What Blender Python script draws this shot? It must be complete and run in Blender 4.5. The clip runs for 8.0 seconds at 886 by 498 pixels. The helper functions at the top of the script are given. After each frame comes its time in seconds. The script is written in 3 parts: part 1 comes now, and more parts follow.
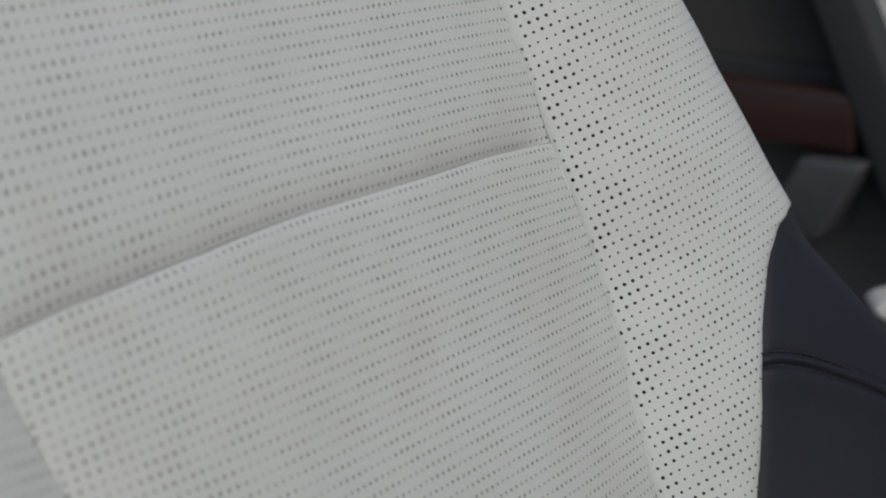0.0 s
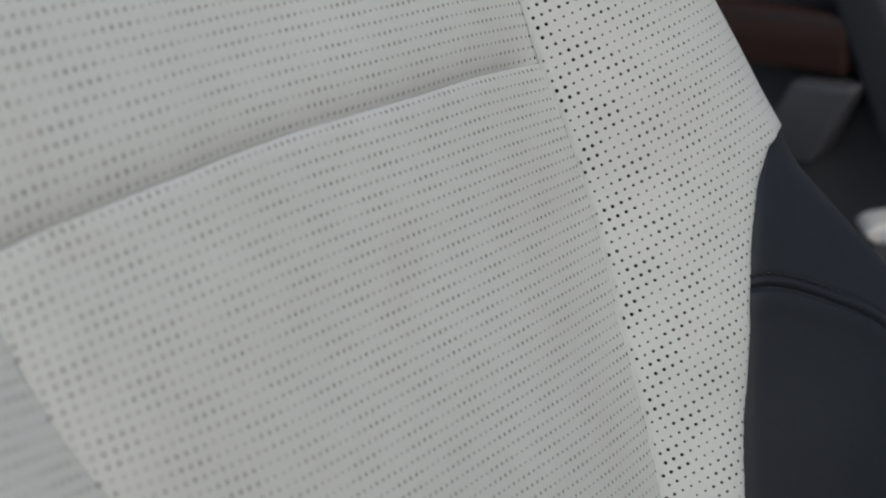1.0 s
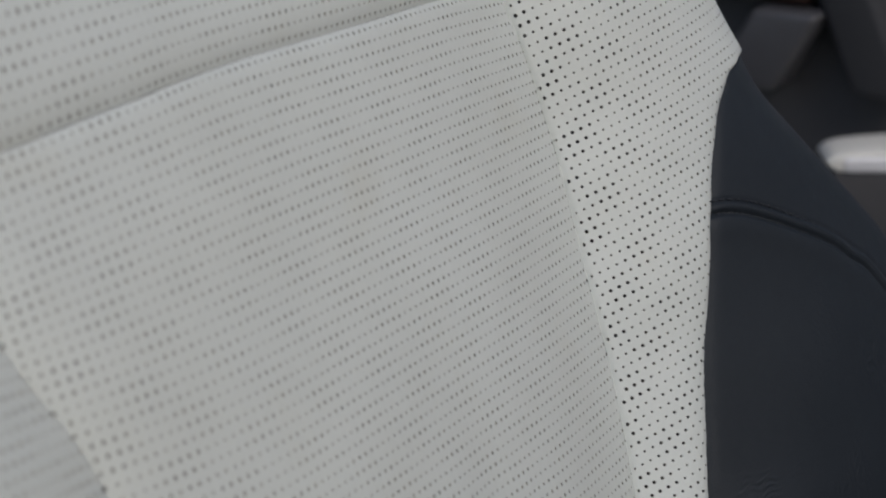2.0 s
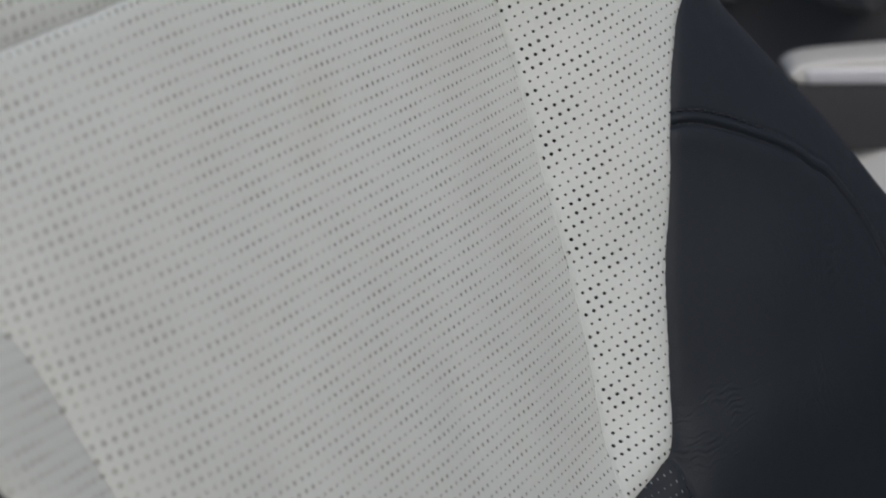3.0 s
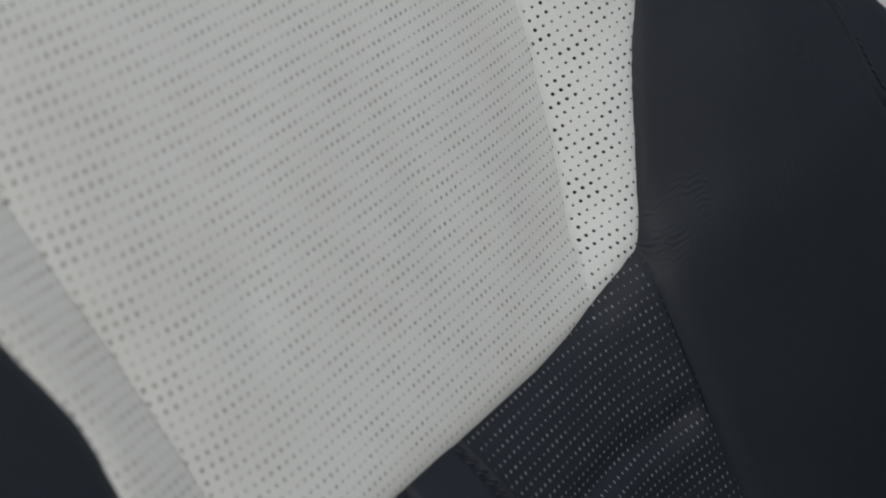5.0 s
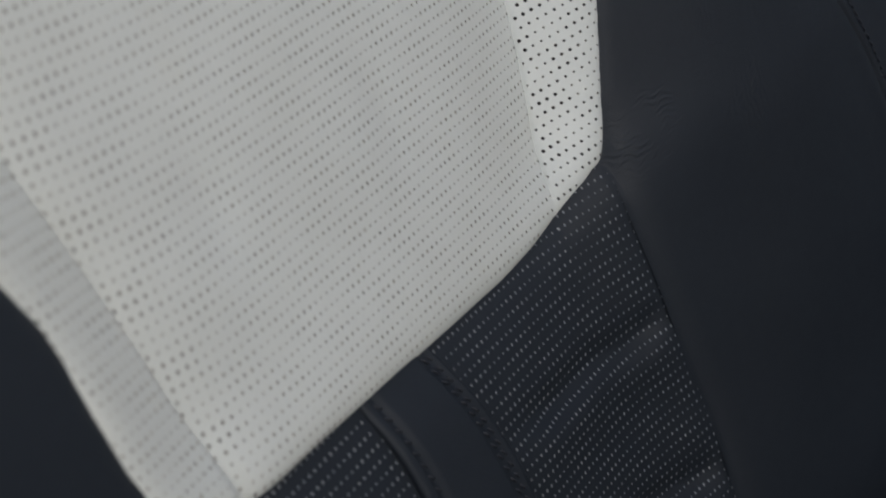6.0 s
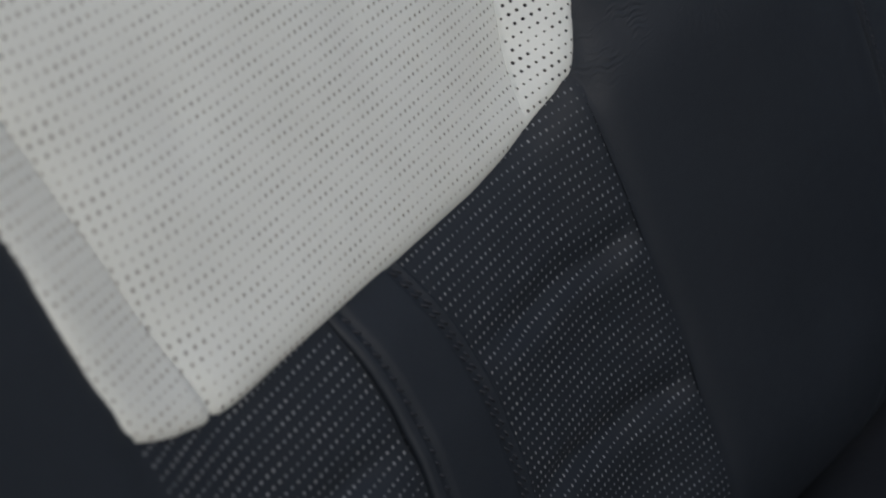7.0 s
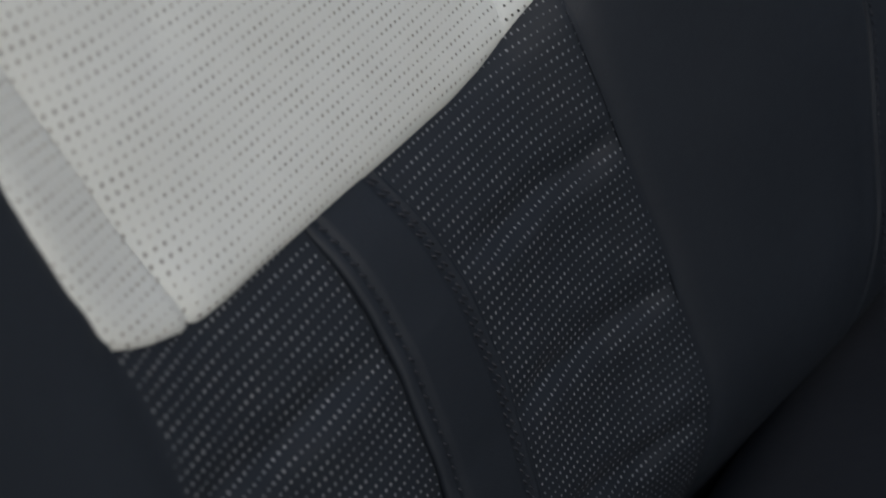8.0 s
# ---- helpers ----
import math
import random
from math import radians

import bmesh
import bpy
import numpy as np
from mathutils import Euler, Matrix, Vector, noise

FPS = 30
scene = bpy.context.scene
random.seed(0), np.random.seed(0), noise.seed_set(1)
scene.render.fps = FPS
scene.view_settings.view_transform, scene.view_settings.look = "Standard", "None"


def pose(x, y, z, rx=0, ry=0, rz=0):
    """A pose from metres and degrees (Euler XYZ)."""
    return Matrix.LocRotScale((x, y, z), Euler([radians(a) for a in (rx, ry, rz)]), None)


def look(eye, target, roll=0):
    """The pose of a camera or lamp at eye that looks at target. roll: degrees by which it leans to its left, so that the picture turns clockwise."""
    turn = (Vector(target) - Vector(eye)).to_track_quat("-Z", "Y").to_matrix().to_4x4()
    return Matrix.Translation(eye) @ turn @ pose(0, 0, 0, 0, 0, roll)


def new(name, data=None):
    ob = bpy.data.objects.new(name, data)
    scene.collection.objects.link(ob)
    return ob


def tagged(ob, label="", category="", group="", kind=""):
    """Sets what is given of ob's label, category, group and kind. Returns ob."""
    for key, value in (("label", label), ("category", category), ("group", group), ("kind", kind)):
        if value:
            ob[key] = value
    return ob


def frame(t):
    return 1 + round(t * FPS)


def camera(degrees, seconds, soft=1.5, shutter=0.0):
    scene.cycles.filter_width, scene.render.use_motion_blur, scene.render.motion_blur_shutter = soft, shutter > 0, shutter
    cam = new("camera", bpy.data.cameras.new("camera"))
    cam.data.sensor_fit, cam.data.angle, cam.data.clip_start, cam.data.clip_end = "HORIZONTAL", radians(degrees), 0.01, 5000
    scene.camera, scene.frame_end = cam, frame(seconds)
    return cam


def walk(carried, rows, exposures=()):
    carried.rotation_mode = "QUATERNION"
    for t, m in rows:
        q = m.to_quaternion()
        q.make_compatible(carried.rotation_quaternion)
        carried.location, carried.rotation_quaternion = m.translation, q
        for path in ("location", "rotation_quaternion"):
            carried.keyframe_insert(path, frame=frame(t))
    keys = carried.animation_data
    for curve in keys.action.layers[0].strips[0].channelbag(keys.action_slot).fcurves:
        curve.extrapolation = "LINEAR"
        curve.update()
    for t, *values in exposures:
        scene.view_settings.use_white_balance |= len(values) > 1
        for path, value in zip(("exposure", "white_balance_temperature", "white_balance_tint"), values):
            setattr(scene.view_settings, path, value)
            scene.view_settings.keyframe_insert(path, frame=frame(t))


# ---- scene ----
# The camera is held beside the open door: it tilts slowly down the backrest and sinks a little.
cam = camera(30.0, 8.0, soft=2.0)
cam.data.dof.use_dof = True
cam.data.dof.focus_distance = 0.625
cam.data.dof.aperture_fstop = 10.5
walk(cam, [
    (0, pose(-0.3836, -0.1553, 1.0237, 73.812, -0.083, -53.913)),
    (0.5, pose(-0.3818, -0.1553, 1.0234, 72.462, -0.194, -53.981)),
    (1, pose(-0.3798, -0.1552, 1.0219, 71.164, -0.261, -54.111)),
    (1.5, pose(-0.3780, -0.1549, 1.0200, 70.015, -0.368, -54.611)),
    (3, pose(-0.3727, -0.1566, 1.0144, 66.233, 0.358, -56.856)),
    (3.5, pose(-0.3719, -0.1585, 1.0137, 64.281, 0.439, -57.070)),
    (4, pose(-0.3661, -0.1560, 1.0103, 62.081, 0.142, -57.252)),
    (4.5, pose(-0.3625, -0.1574, 1.0057, 60.928, 0.533, -57.350)),
    (6, pose(-0.3659, -0.1624, 0.9984, 57.284, 0.368, -58.780)),
    (6.5, pose(-0.3642, -0.1622, 0.9968, 55.881, 0.140, -59.205)),
    (7, pose(-0.3635, -0.1634, 0.9938, 54.557, -0.001, -59.584)),
    (7.5, pose(-0.3633, -0.1660, 0.9920, 53.265, 0.007, -59.796)),
    (8, pose(-0.3635, -0.1669, 0.9894, 51.881, -0.024, -60.131)),
], exposures=[(0, -0.30), (3, -0.24), (8, -0.18)])

# ---- light ----
world = bpy.data.worlds.new("sky")
scene.world = world
world.use_nodes = True
wn = world.node_tree.nodes
sky = wn.new("ShaderNodeTexSky")
sky.sky_type = "NISHITA"
sky.sun_disc = False
sky.sun_elevation = radians(40)
sky.sun_rotation = radians(207)
sky.dust_density = 2.5
world.node_tree.links.new(sky.outputs["Color"], wn["Background"].inputs["Color"])
wn["Background"].inputs["Strength"].default_value = 0.125
sun_data = bpy.data.lights.new("sun", "SUN")
sun_data.energy = 0.8
sun_data.angle = radians(25)
sun_data.color = (0.985, 0.988, 0.978)
sun = new("sun", sun_data)
sun.matrix_world = look((-1.5, -2.9, 3.6), (0.0, 0.0, 0.8))


# ---- materials ----
def material(name):
    m = bpy.data.materials.new(name)
    m.use_nodes = True
    nodes, links = m.node_tree.nodes, m.node_tree.links
    return m, nodes, links, nodes["Principled BSDF"]


def leather(name, colour, other, rough, grain=900.0, bump=0.25, spec=0.4):
    """Grained leather: pebbled relief, slow changes of tone, faint soiling."""
    m, n, l, b = material(name)
    co = n.new("ShaderNodeTexCoord")
    big = n.new("ShaderNodeTexNoise")
    big.inputs["Scale"].default_value = 14.0
    big.inputs["Detail"].default_value = 5.0
    fine = n.new("ShaderNodeTexNoise")
    fine.inputs["Scale"].default_value = 420.0
    fine.inputs["Detail"].default_value = 3.0
    mixf = n.new("ShaderNodeMath")
    mixf.operation = "MULTIPLY_ADD"
    mixf.inputs[1].default_value = 0.35
    ramp = n.new("ShaderNodeValToRGB")
    ramp.color_ramp.elements[0].position, ramp.color_ramp.elements[1].position = 0.45, 0.95
    ramp.color_ramp.elements[0].color, ramp.color_ramp.elements[1].color = (*colour, 1), (*other, 1)
    cell = n.new("ShaderNodeTexVoronoi")
    cell.feature = "DISTANCE_TO_EDGE"
    cell.inputs["Scale"].default_value = grain
    crease = n.new("ShaderNodeTexNoise")
    crease.inputs["Scale"].default_value = 160.0
    crease.inputs["Detail"].default_value = 6.0
    add = n.new("ShaderNodeMath")
    add.operation = "ADD"
    bp = n.new("ShaderNodeBump")
    bp.inputs["Strength"].default_value = bump
    bp.inputs["Distance"].default_value = 0.0004
    rr = n.new("ShaderNodeMapRange")
    rr.inputs["To Min"].default_value, rr.inputs["To Max"].default_value = rough - 0.07, rough + 0.07
    for t in (big, fine, cell, crease):
        l.new(co.outputs["Object"], t.inputs["Vector"])
    l.new(fine.outputs["Fac"], mixf.inputs[0])
    l.new(big.outputs["Fac"], mixf.inputs[2])
    l.new(mixf.outputs[0], ramp.inputs["Fac"])
    l.new(ramp.outputs["Color"], b.inputs["Base Color"])
    l.new(cell.outputs["Distance"], add.inputs[0])
    l.new(crease.outputs["Fac"], add.inputs[1])
    l.new(add.outputs[0], bp.inputs["Height"])
    l.new(bp.outputs["Normal"], b.inputs["Normal"])
    l.new(crease.outputs["Fac"], rr.inputs["Value"])
    l.new(rr.outputs["Result"], b.inputs["Roughness"])
    b.inputs["Specular IOR Level"].default_value = spec
    return m


def plain(name, colour, rough, metal=0.0, scale=60.0, vary=0.12, bump=0.1):
    """Moulded plastic, metal, cloth: a colour with a little unevenness and fine relief."""
    m, n, l, b = material(name)
    co = n.new("ShaderNodeTexCoord")
    ns = n.new("ShaderNodeTexNoise")
    ns.inputs["Scale"].default_value = scale
    ns.inputs["Detail"].default_value = 5.0
    ramp = n.new("ShaderNodeValToRGB")
    ramp.color_ramp.elements[0].color = (*[c * (1 - vary) for c in colour], 1)
    ramp.color_ramp.elements[1].color = (*[min(1, c * (1 + vary)) for c in colour], 1)
    bp = n.new("ShaderNodeBump")
    bp.inputs["Strength"].default_value = bump
    bp.inputs["Distance"].default_value = 0.0005
    l.new(co.outputs["Object"], ns.inputs["Vector"])
    l.new(ns.outputs["Fac"], ramp.inputs["Fac"])
    l.new(ramp.outputs["Color"], b.inputs["Base Color"])
    l.new(ns.outputs["Fac"], bp.inputs["Height"])
    l.new(bp.outputs["Normal"], b.inputs["Normal"])
    b.inputs["Roughness"].default_value = rough
    b.inputs["Metallic"].default_value = metal
    return m


def wood(name):
    m, n, l, b = material(name)
    co = n.new("ShaderNodeTexCoord")
    mp = n.new("ShaderNodeMapping")
    mp.inputs["Scale"].default_value = (30.0, 4.0, 60.0)
    ns = n.new("ShaderNodeTexNoise")
    ns.inputs["Scale"].default_value = 1.5
    ns.inputs["Detail"].default_value = 7.0
    ramp = n.new("ShaderNodeValToRGB")
    ramp.color_ramp.elements[0].color, ramp.color_ramp.elements[1].color = (0.022, 0.011, 0.009, 1), (0.062, 0.031, 0.023, 1)
    l.new(co.outputs["Object"], mp.inputs["Vector"])
    l.new(mp.outputs["Vector"], ns.inputs["Vector"])
    l.new(ns.outputs["Fac"], ramp.inputs["Fac"])
    l.new(ramp.outputs["Color"], b.inputs["Base Color"])
    b.inputs["Roughness"].default_value = 0.35
    return m


def pale_leather(name):
    """Pale leather with faint brownish soiling; the light's slow drift from warm to cool is put into its colour."""
    m = leather(name, (0.660, 0.690, 0.662), (0.598, 0.622, 0.590), 0.48, 1100.0, 0.18)
    n, l = m.node_tree.nodes, m.node_tree.links
    co = n.new("ShaderNodeTexCoord")
    shade = n["Principled BSDF"].inputs["Base Color"].links[0].from_socket
    # first row: warmth of the light as a slow tint; the others: soiling
    for scale, low, high, tint, most in ((6.0, .42, .64, (1.0, .984, .950), .4), (23.0, .60, .80, (.95, .925, .88), .7), (70.0, .66, .85, (.95, .94, .91), .5)):
        ns = n.new("ShaderNodeTexNoise")
        ns.inputs["Scale"].default_value, ns.inputs["Detail"].default_value = scale, 3.0
        span = n.new("ShaderNodeMapRange")
        span.inputs["From Min"].default_value, span.inputs["From Max"].default_value, span.inputs["To Max"].default_value = low, high, most
        mix = n.new("ShaderNodeMix")
        mix.data_type, mix.blend_type = "RGBA", "MULTIPLY"
        mix.inputs[7].default_value = (*tint, 1)
        l.new(co.outputs["Object"], ns.inputs["Vector"])
        l.new(ns.outputs["Fac"], span.inputs["Value"])
        l.new(span.outputs["Result"], mix.inputs[0])
        l.new(shade, mix.inputs[6])
        shade = mix.outputs[2]
    l.new(shade, n["Principled BSDF"].inputs["Base Color"])
    return m


WHITE = pale_leather("pale leather")
HOLE_WALL = plain("cut edge of pale leather", (0.40, 0.385, 0.35), 0.8)
HOLE_BACK = plain("dark mesh under pale leather", (0.06, 0.056, 0.052), 0.9)
DARK = leather("dark navy leather", (0.0118, 0.0160, 0.0220), (0.0164, 0.0216, 0.0288), 0.62, 1000.0, 0.35, 0.36)
# DARK again, paler and greyer: light the cushion lacks is put into its colour
DARK_LIGHTER = leather("dark navy leather lightened for the cushion", (0.019, 0.0205, 0.0225), (0.025, 0.0265, 0.029), 0.66, 1000.0, 0.35, 0.3)
DOT_WALL = plain("cut edge of dark leather", (0.34, 0.35, 0.37), 0.8)
DOT_BACK = plain("pale lining under dark leather", (0.43, 0.45, 0.47), 0.9)
THREAD = plain("dark thread", (0.015, 0.018, 0.025), 0.6, scale=900)
SHELL = plain("black plastic", (0.02, 0.02, 0.022), 0.45, scale=300)
DOOR_DARK = plain("dark door lining", (0.070, 0.069, 0.074), 0.55, scale=220)
PILLAR = plain("charcoal cloth trim", (0.040, 0.041, 0.046), 0.8, scale=500)
POST = plain("warm grey trim", (0.070, 0.067, 0.064), 0.85, scale=500)
GREY = plain("satin grey metal", (0.11, 0.11, 0.12), 0.42, 0.3)
CREAM = leather("cream leather", (0.86, 0.85, 0.80), (0.82, 0.80, 0.76), 0.5)
SATIN = plain("satin silver trim", (0.84, 0.84, 0.87), 0.35, 0.12)
CARPET = plain("charcoal carpet", (0.03, 0.03, 0.032), 0.95, scale=900, vary=0.4, bump=0.6)
ROOF = plain("grey roof lining", (0.40, 0.40, 0.39), 0.9, scale=600)
GROUND = plain("asphalt", (0.055, 0.055, 0.056), 0.9, scale=120, vary=0.4, bump=0.6)
PLASTER = plain("pale plaster", (0.82, 0.79, 0.74), 0.9, scale=30)
WOOD = wood("dark walnut")


# ---- the seat's form ----
# s runs across the backrest, v up along it, out of it towards the sitter is -y in the seat's own axes.
def curve(x, xs, ys):
    """A smooth line through a few knots."""
    xs, ys = np.asarray(xs, float), np.asarray(ys, float)
    x = np.clip(np.asarray(x, float), xs[0], xs[-1])
    d = np.diff(ys) / np.diff(xs)
    m = np.concatenate([[d[0]], (d[1:] + d[:-1]) / 2 * (d[1:] * d[:-1] > 0), [d[-1]]])
    i = np.clip(np.searchsorted(xs, x) - 1, 0, len(xs) - 2)
    h = xs[i + 1] - xs[i]
    t = (x - xs[i]) / h
    return ((2 * t**3 - 3 * t**2 + 1) * ys[i] + (t**3 - 2 * t**2 + t) * h * m[i]
            + (3 * t**2 - 2 * t**3) * ys[i + 1] + (t**3 - t**2) * h * m[i + 1])


def half(v, sg=1):
    """From the backrest's middle to the panel's seam, far side and near side."""
    far = curve(v, [0, .10, .180, .1944, .2005, .211, .225, .241, .256, .276, .297, .320, .345, .370, .395, .413, .43, .45, .47, .55],
                [.086, .091, .0955, .0990, .1015, .1070, .1124, .1169, .1203, .1243, .1268, .1297, .1327, .1346, .1344, .1328, .1315, .1308, .129, .125])
    near = curve(v, [0, .10, .196, .2112, .2235, .2365, .2506, .2629, .279, .2912, .3087, .323, .3387, .3472, .359, .3718, .3861, .3975, .405, .43, .55],
                 [.0765, .0815, .0852, .0888, .0915, .0946, .0972, .0997, .1027, .1055, .1094, .1122, .1152, .1174, .1222, .1265, .1302, .1325, .1340, .1360, .1360])
    return np.where(np.asarray(sg) < 0, near, far)


def face(v):
    """Width of a side bolster's front, from the panel's seam to its roll."""
    return curve(v, [-.05, .10, .20, .223, .245, .268, .290, .309, .318, .328, .339, .348, .357, .372, .386, .400, .417, .438, .464, .50, .62],
                 [.290, .288, .220, .1942, .1722, .1546, .1398, .1265, .1203, .1132, .1055, .0994, .0950, .0910, .0873, .0842, .0812, .0772, .0722, .0655, .05])


ROLL = 0.045


def rise(v, sg=1):
    """How steeply a bolster leaves the panel's seam."""
    return curve(v, [-.06, .06, .14, .20, .26, .62], [.40, .43, .48, .56, .66, .70]) * np.where(np.asarray(sg) < 0, .42, 1.0)


def step(x, a, b):
    t = np.clip((x - a) / (b - a), 0, 1)
    return t * t * (3 - 2 * t)


def skin(s, v):
    """The front of the backrest before lifts and folds: points in the seat's axes."""
    s, v = np.broadcast_arrays(np.asarray(s, float), np.asarray(v, float))
    sg, h, w = np.where(s < 0, -1.0, 1.0), half(v, s), face(v)
    q = np.abs(s) - h
    p = np.clip(q, 0, w)
    up = rise(v, s)
    b = up * (1 - p / w)
    x, o = w / up * (np.sin(up) - np.sin(b)), w / up * (np.cos(b) - np.cos(up))
    a = np.clip((q - w) / ROLL, 0, 1.9)
    e = np.clip(q - w - 1.9 * ROLL, 0, None)
    x = x + ROLL * np.sin(a) + e * np.cos(1.9)
    o = o - ROLL * (1 - np.cos(a)) - e * np.sin(1.9)
    low = 1 - step(v, 0.180, 0.222)
    valley = -np.where(s < 0, 0.0018, 0.004) * np.exp(-(np.minimum(q, 0) / np.where(s < 0, 0.012, 0.035)) ** 2) * np.exp(-(np.maximum(q, 0) / 0.02) ** 2)
    fillet = 0.024 * np.log1p(np.exp(-np.abs(q) / 0.024)) * np.tan(up) * 0.85
    swell = curve(v, [-.05, .0, .036, .07, .10, .125, .165, .19, .215, .62],
                  [-.002, .000, .003, .006, .008, .008, .004, .0, .0, .0])
    o = o + valley * (1 - .6 * low) + fillet * low + swell * np.exp(-(s / 0.10) ** 4)
    x = np.where(q < 0, np.abs(s), h + x)
    return np.stack([sg * x, -o, v], -1)


def lifted(s, v, lift):
    """Points of the skin, raised along its normal."""
    d = 5e-4
    p = skin(s, v)
    n = np.cross(skin(s + d, v) - skin(s - d, v), skin(s, v + d) - skin(s, v - d))
    n /= np.linalg.norm(n, axis=-1, keepdims=True) + 1e-12
    return p + n * np.asarray(lift, float)[..., None]


# Edges of the covers: q is the way out from the panel's seam.
def pale_edge_far(v):
    return curve(v, [.1918, .2096, .2142, .2258, .2377, .2571, .2734, .2820, .2946, .3011, .3132, .3215, .3348, .3470, .3545, .3605, .3640, .3673, .3690, .3710, .3735],
                 [.0238, .0272, .0279, .0291, .0308, .0342, .0385, .0420, .0466, .0492, .0534, .0573, .0637, .0712, .0773, .0855, .0912, .1050, .1160, .1500, .3600])


def pale_edge_near(v):
    return curve(v, [.1853, .2102, .2210, .2306, .2395, .2490, .2570, .2660, .2740, .2808, .2878, .2950, .3024, .3105, .3218, .3256, .3360, .3537, .3628, .3735],
                 [.0345, .0320, .0312, .0305, .0294, .0288, .0280, .0268, .0268, .0273, .0280, .0291, .0300, .0311, .0333, .0350, .0450, .0630, .0770, .3600])


def dark_edge_far(v):
    return curve(v, [-.0929, -.0420, -.0089, .0053, .0188, .0381, .0560, .0747, .0946, .1166, .1354, .1512, .1650, .1769, .1897, .2040, .2158],
                 [.0347, .0410, .0482, .0510, .0513, .0497, .0485, .0481, .0462, .0437, .0418, .0401, .0379, .0358, .0332, .0272, .0262])


def dark_edge_near(v):
    return curve(v, [-.1041, .0992, .1598, .1676, .1768, .1851, .1935, .2017, .2097, .2265],
                 [.0440, .0445, .0399, .0391, .0381, .0368, .0357, .0344, .0324, .0275])


def hem(s):
    """Lower edge of the pale cover."""
    return curve(s, [-.1420, -.1204, -.1160, -.1099, -.1031, -.0976, -.0871, -.080, -.070, -.058, -.048, -.028, -.008, .012, .033, .058, .072, .083, .0914, .0958, .1047, .1120, .1183, .1230, .1290, .1626],
                 [.2270, .2095, .2061, .2024, .1991, .1970, .1934, .1920, .1911, .1907, .1903, .1893, .1885, .1878, .1874, .1873, .1883, .1898, .1918, .1930, .1957, .1980, .1999, .2018, .2034, .2188])


def fold(s):
    """The seam across the pale panel."""
    return curve(s, [-.140, -.128, -.11, -.10, -.09, -.07, -.058, -.047, -.035, -.022, -.008, .02, .05, .08, .108, .135],
                 [.4195, .4205, .4223, .4227, .4233, .4244, .4249, .4257, .4263, .4267, .4269, .4266, .4263, .4264, .4256, .4243])


# ---- mesh helpers ----
def link_mesh(name, verts, faces, mats, parent, label="", flat=None, slots=None):
    me = bpy.data.meshes.new(name)
    me.from_pydata([tuple(p) for p in np.asarray(verts).tolist()], [], faces)
    for m in (mats if isinstance(mats, (list, tuple)) else [mats]):
        me.materials.append(m)
    smooth = np.ones(len(faces), bool)
    if flat is not None:
        smooth[flat] = False
    me.polygons.foreach_set("use_smooth", smooth)
    if slots is not None:
        me.polygons.foreach_set("material_index", np.asarray(slots, np.int32))
    me.update()
    ob = new(name, me)
    ob.parent = parent
    return tagged(ob, label=label)


def sheet(name, s, v, lift, mat, parent, label="", keep=None, place=None):
    """A smooth cover over a grid of s and v. keep: which cells to build."""
    p = (place or lifted)(s, v, lift)
    rows, cols = s.shape
    idx = np.arange(rows * cols).reshape(rows, cols)
    f = np.stack([idx[:-1, :-1], idx[:-1, 1:], idx[1:, 1:], idx[1:, :-1]], -1)
    if keep is not None:
        f = f[keep]
    return link_mesh(name, p.reshape(-1, 3), f.reshape(-1, 4).tolist(), mat, parent, label)


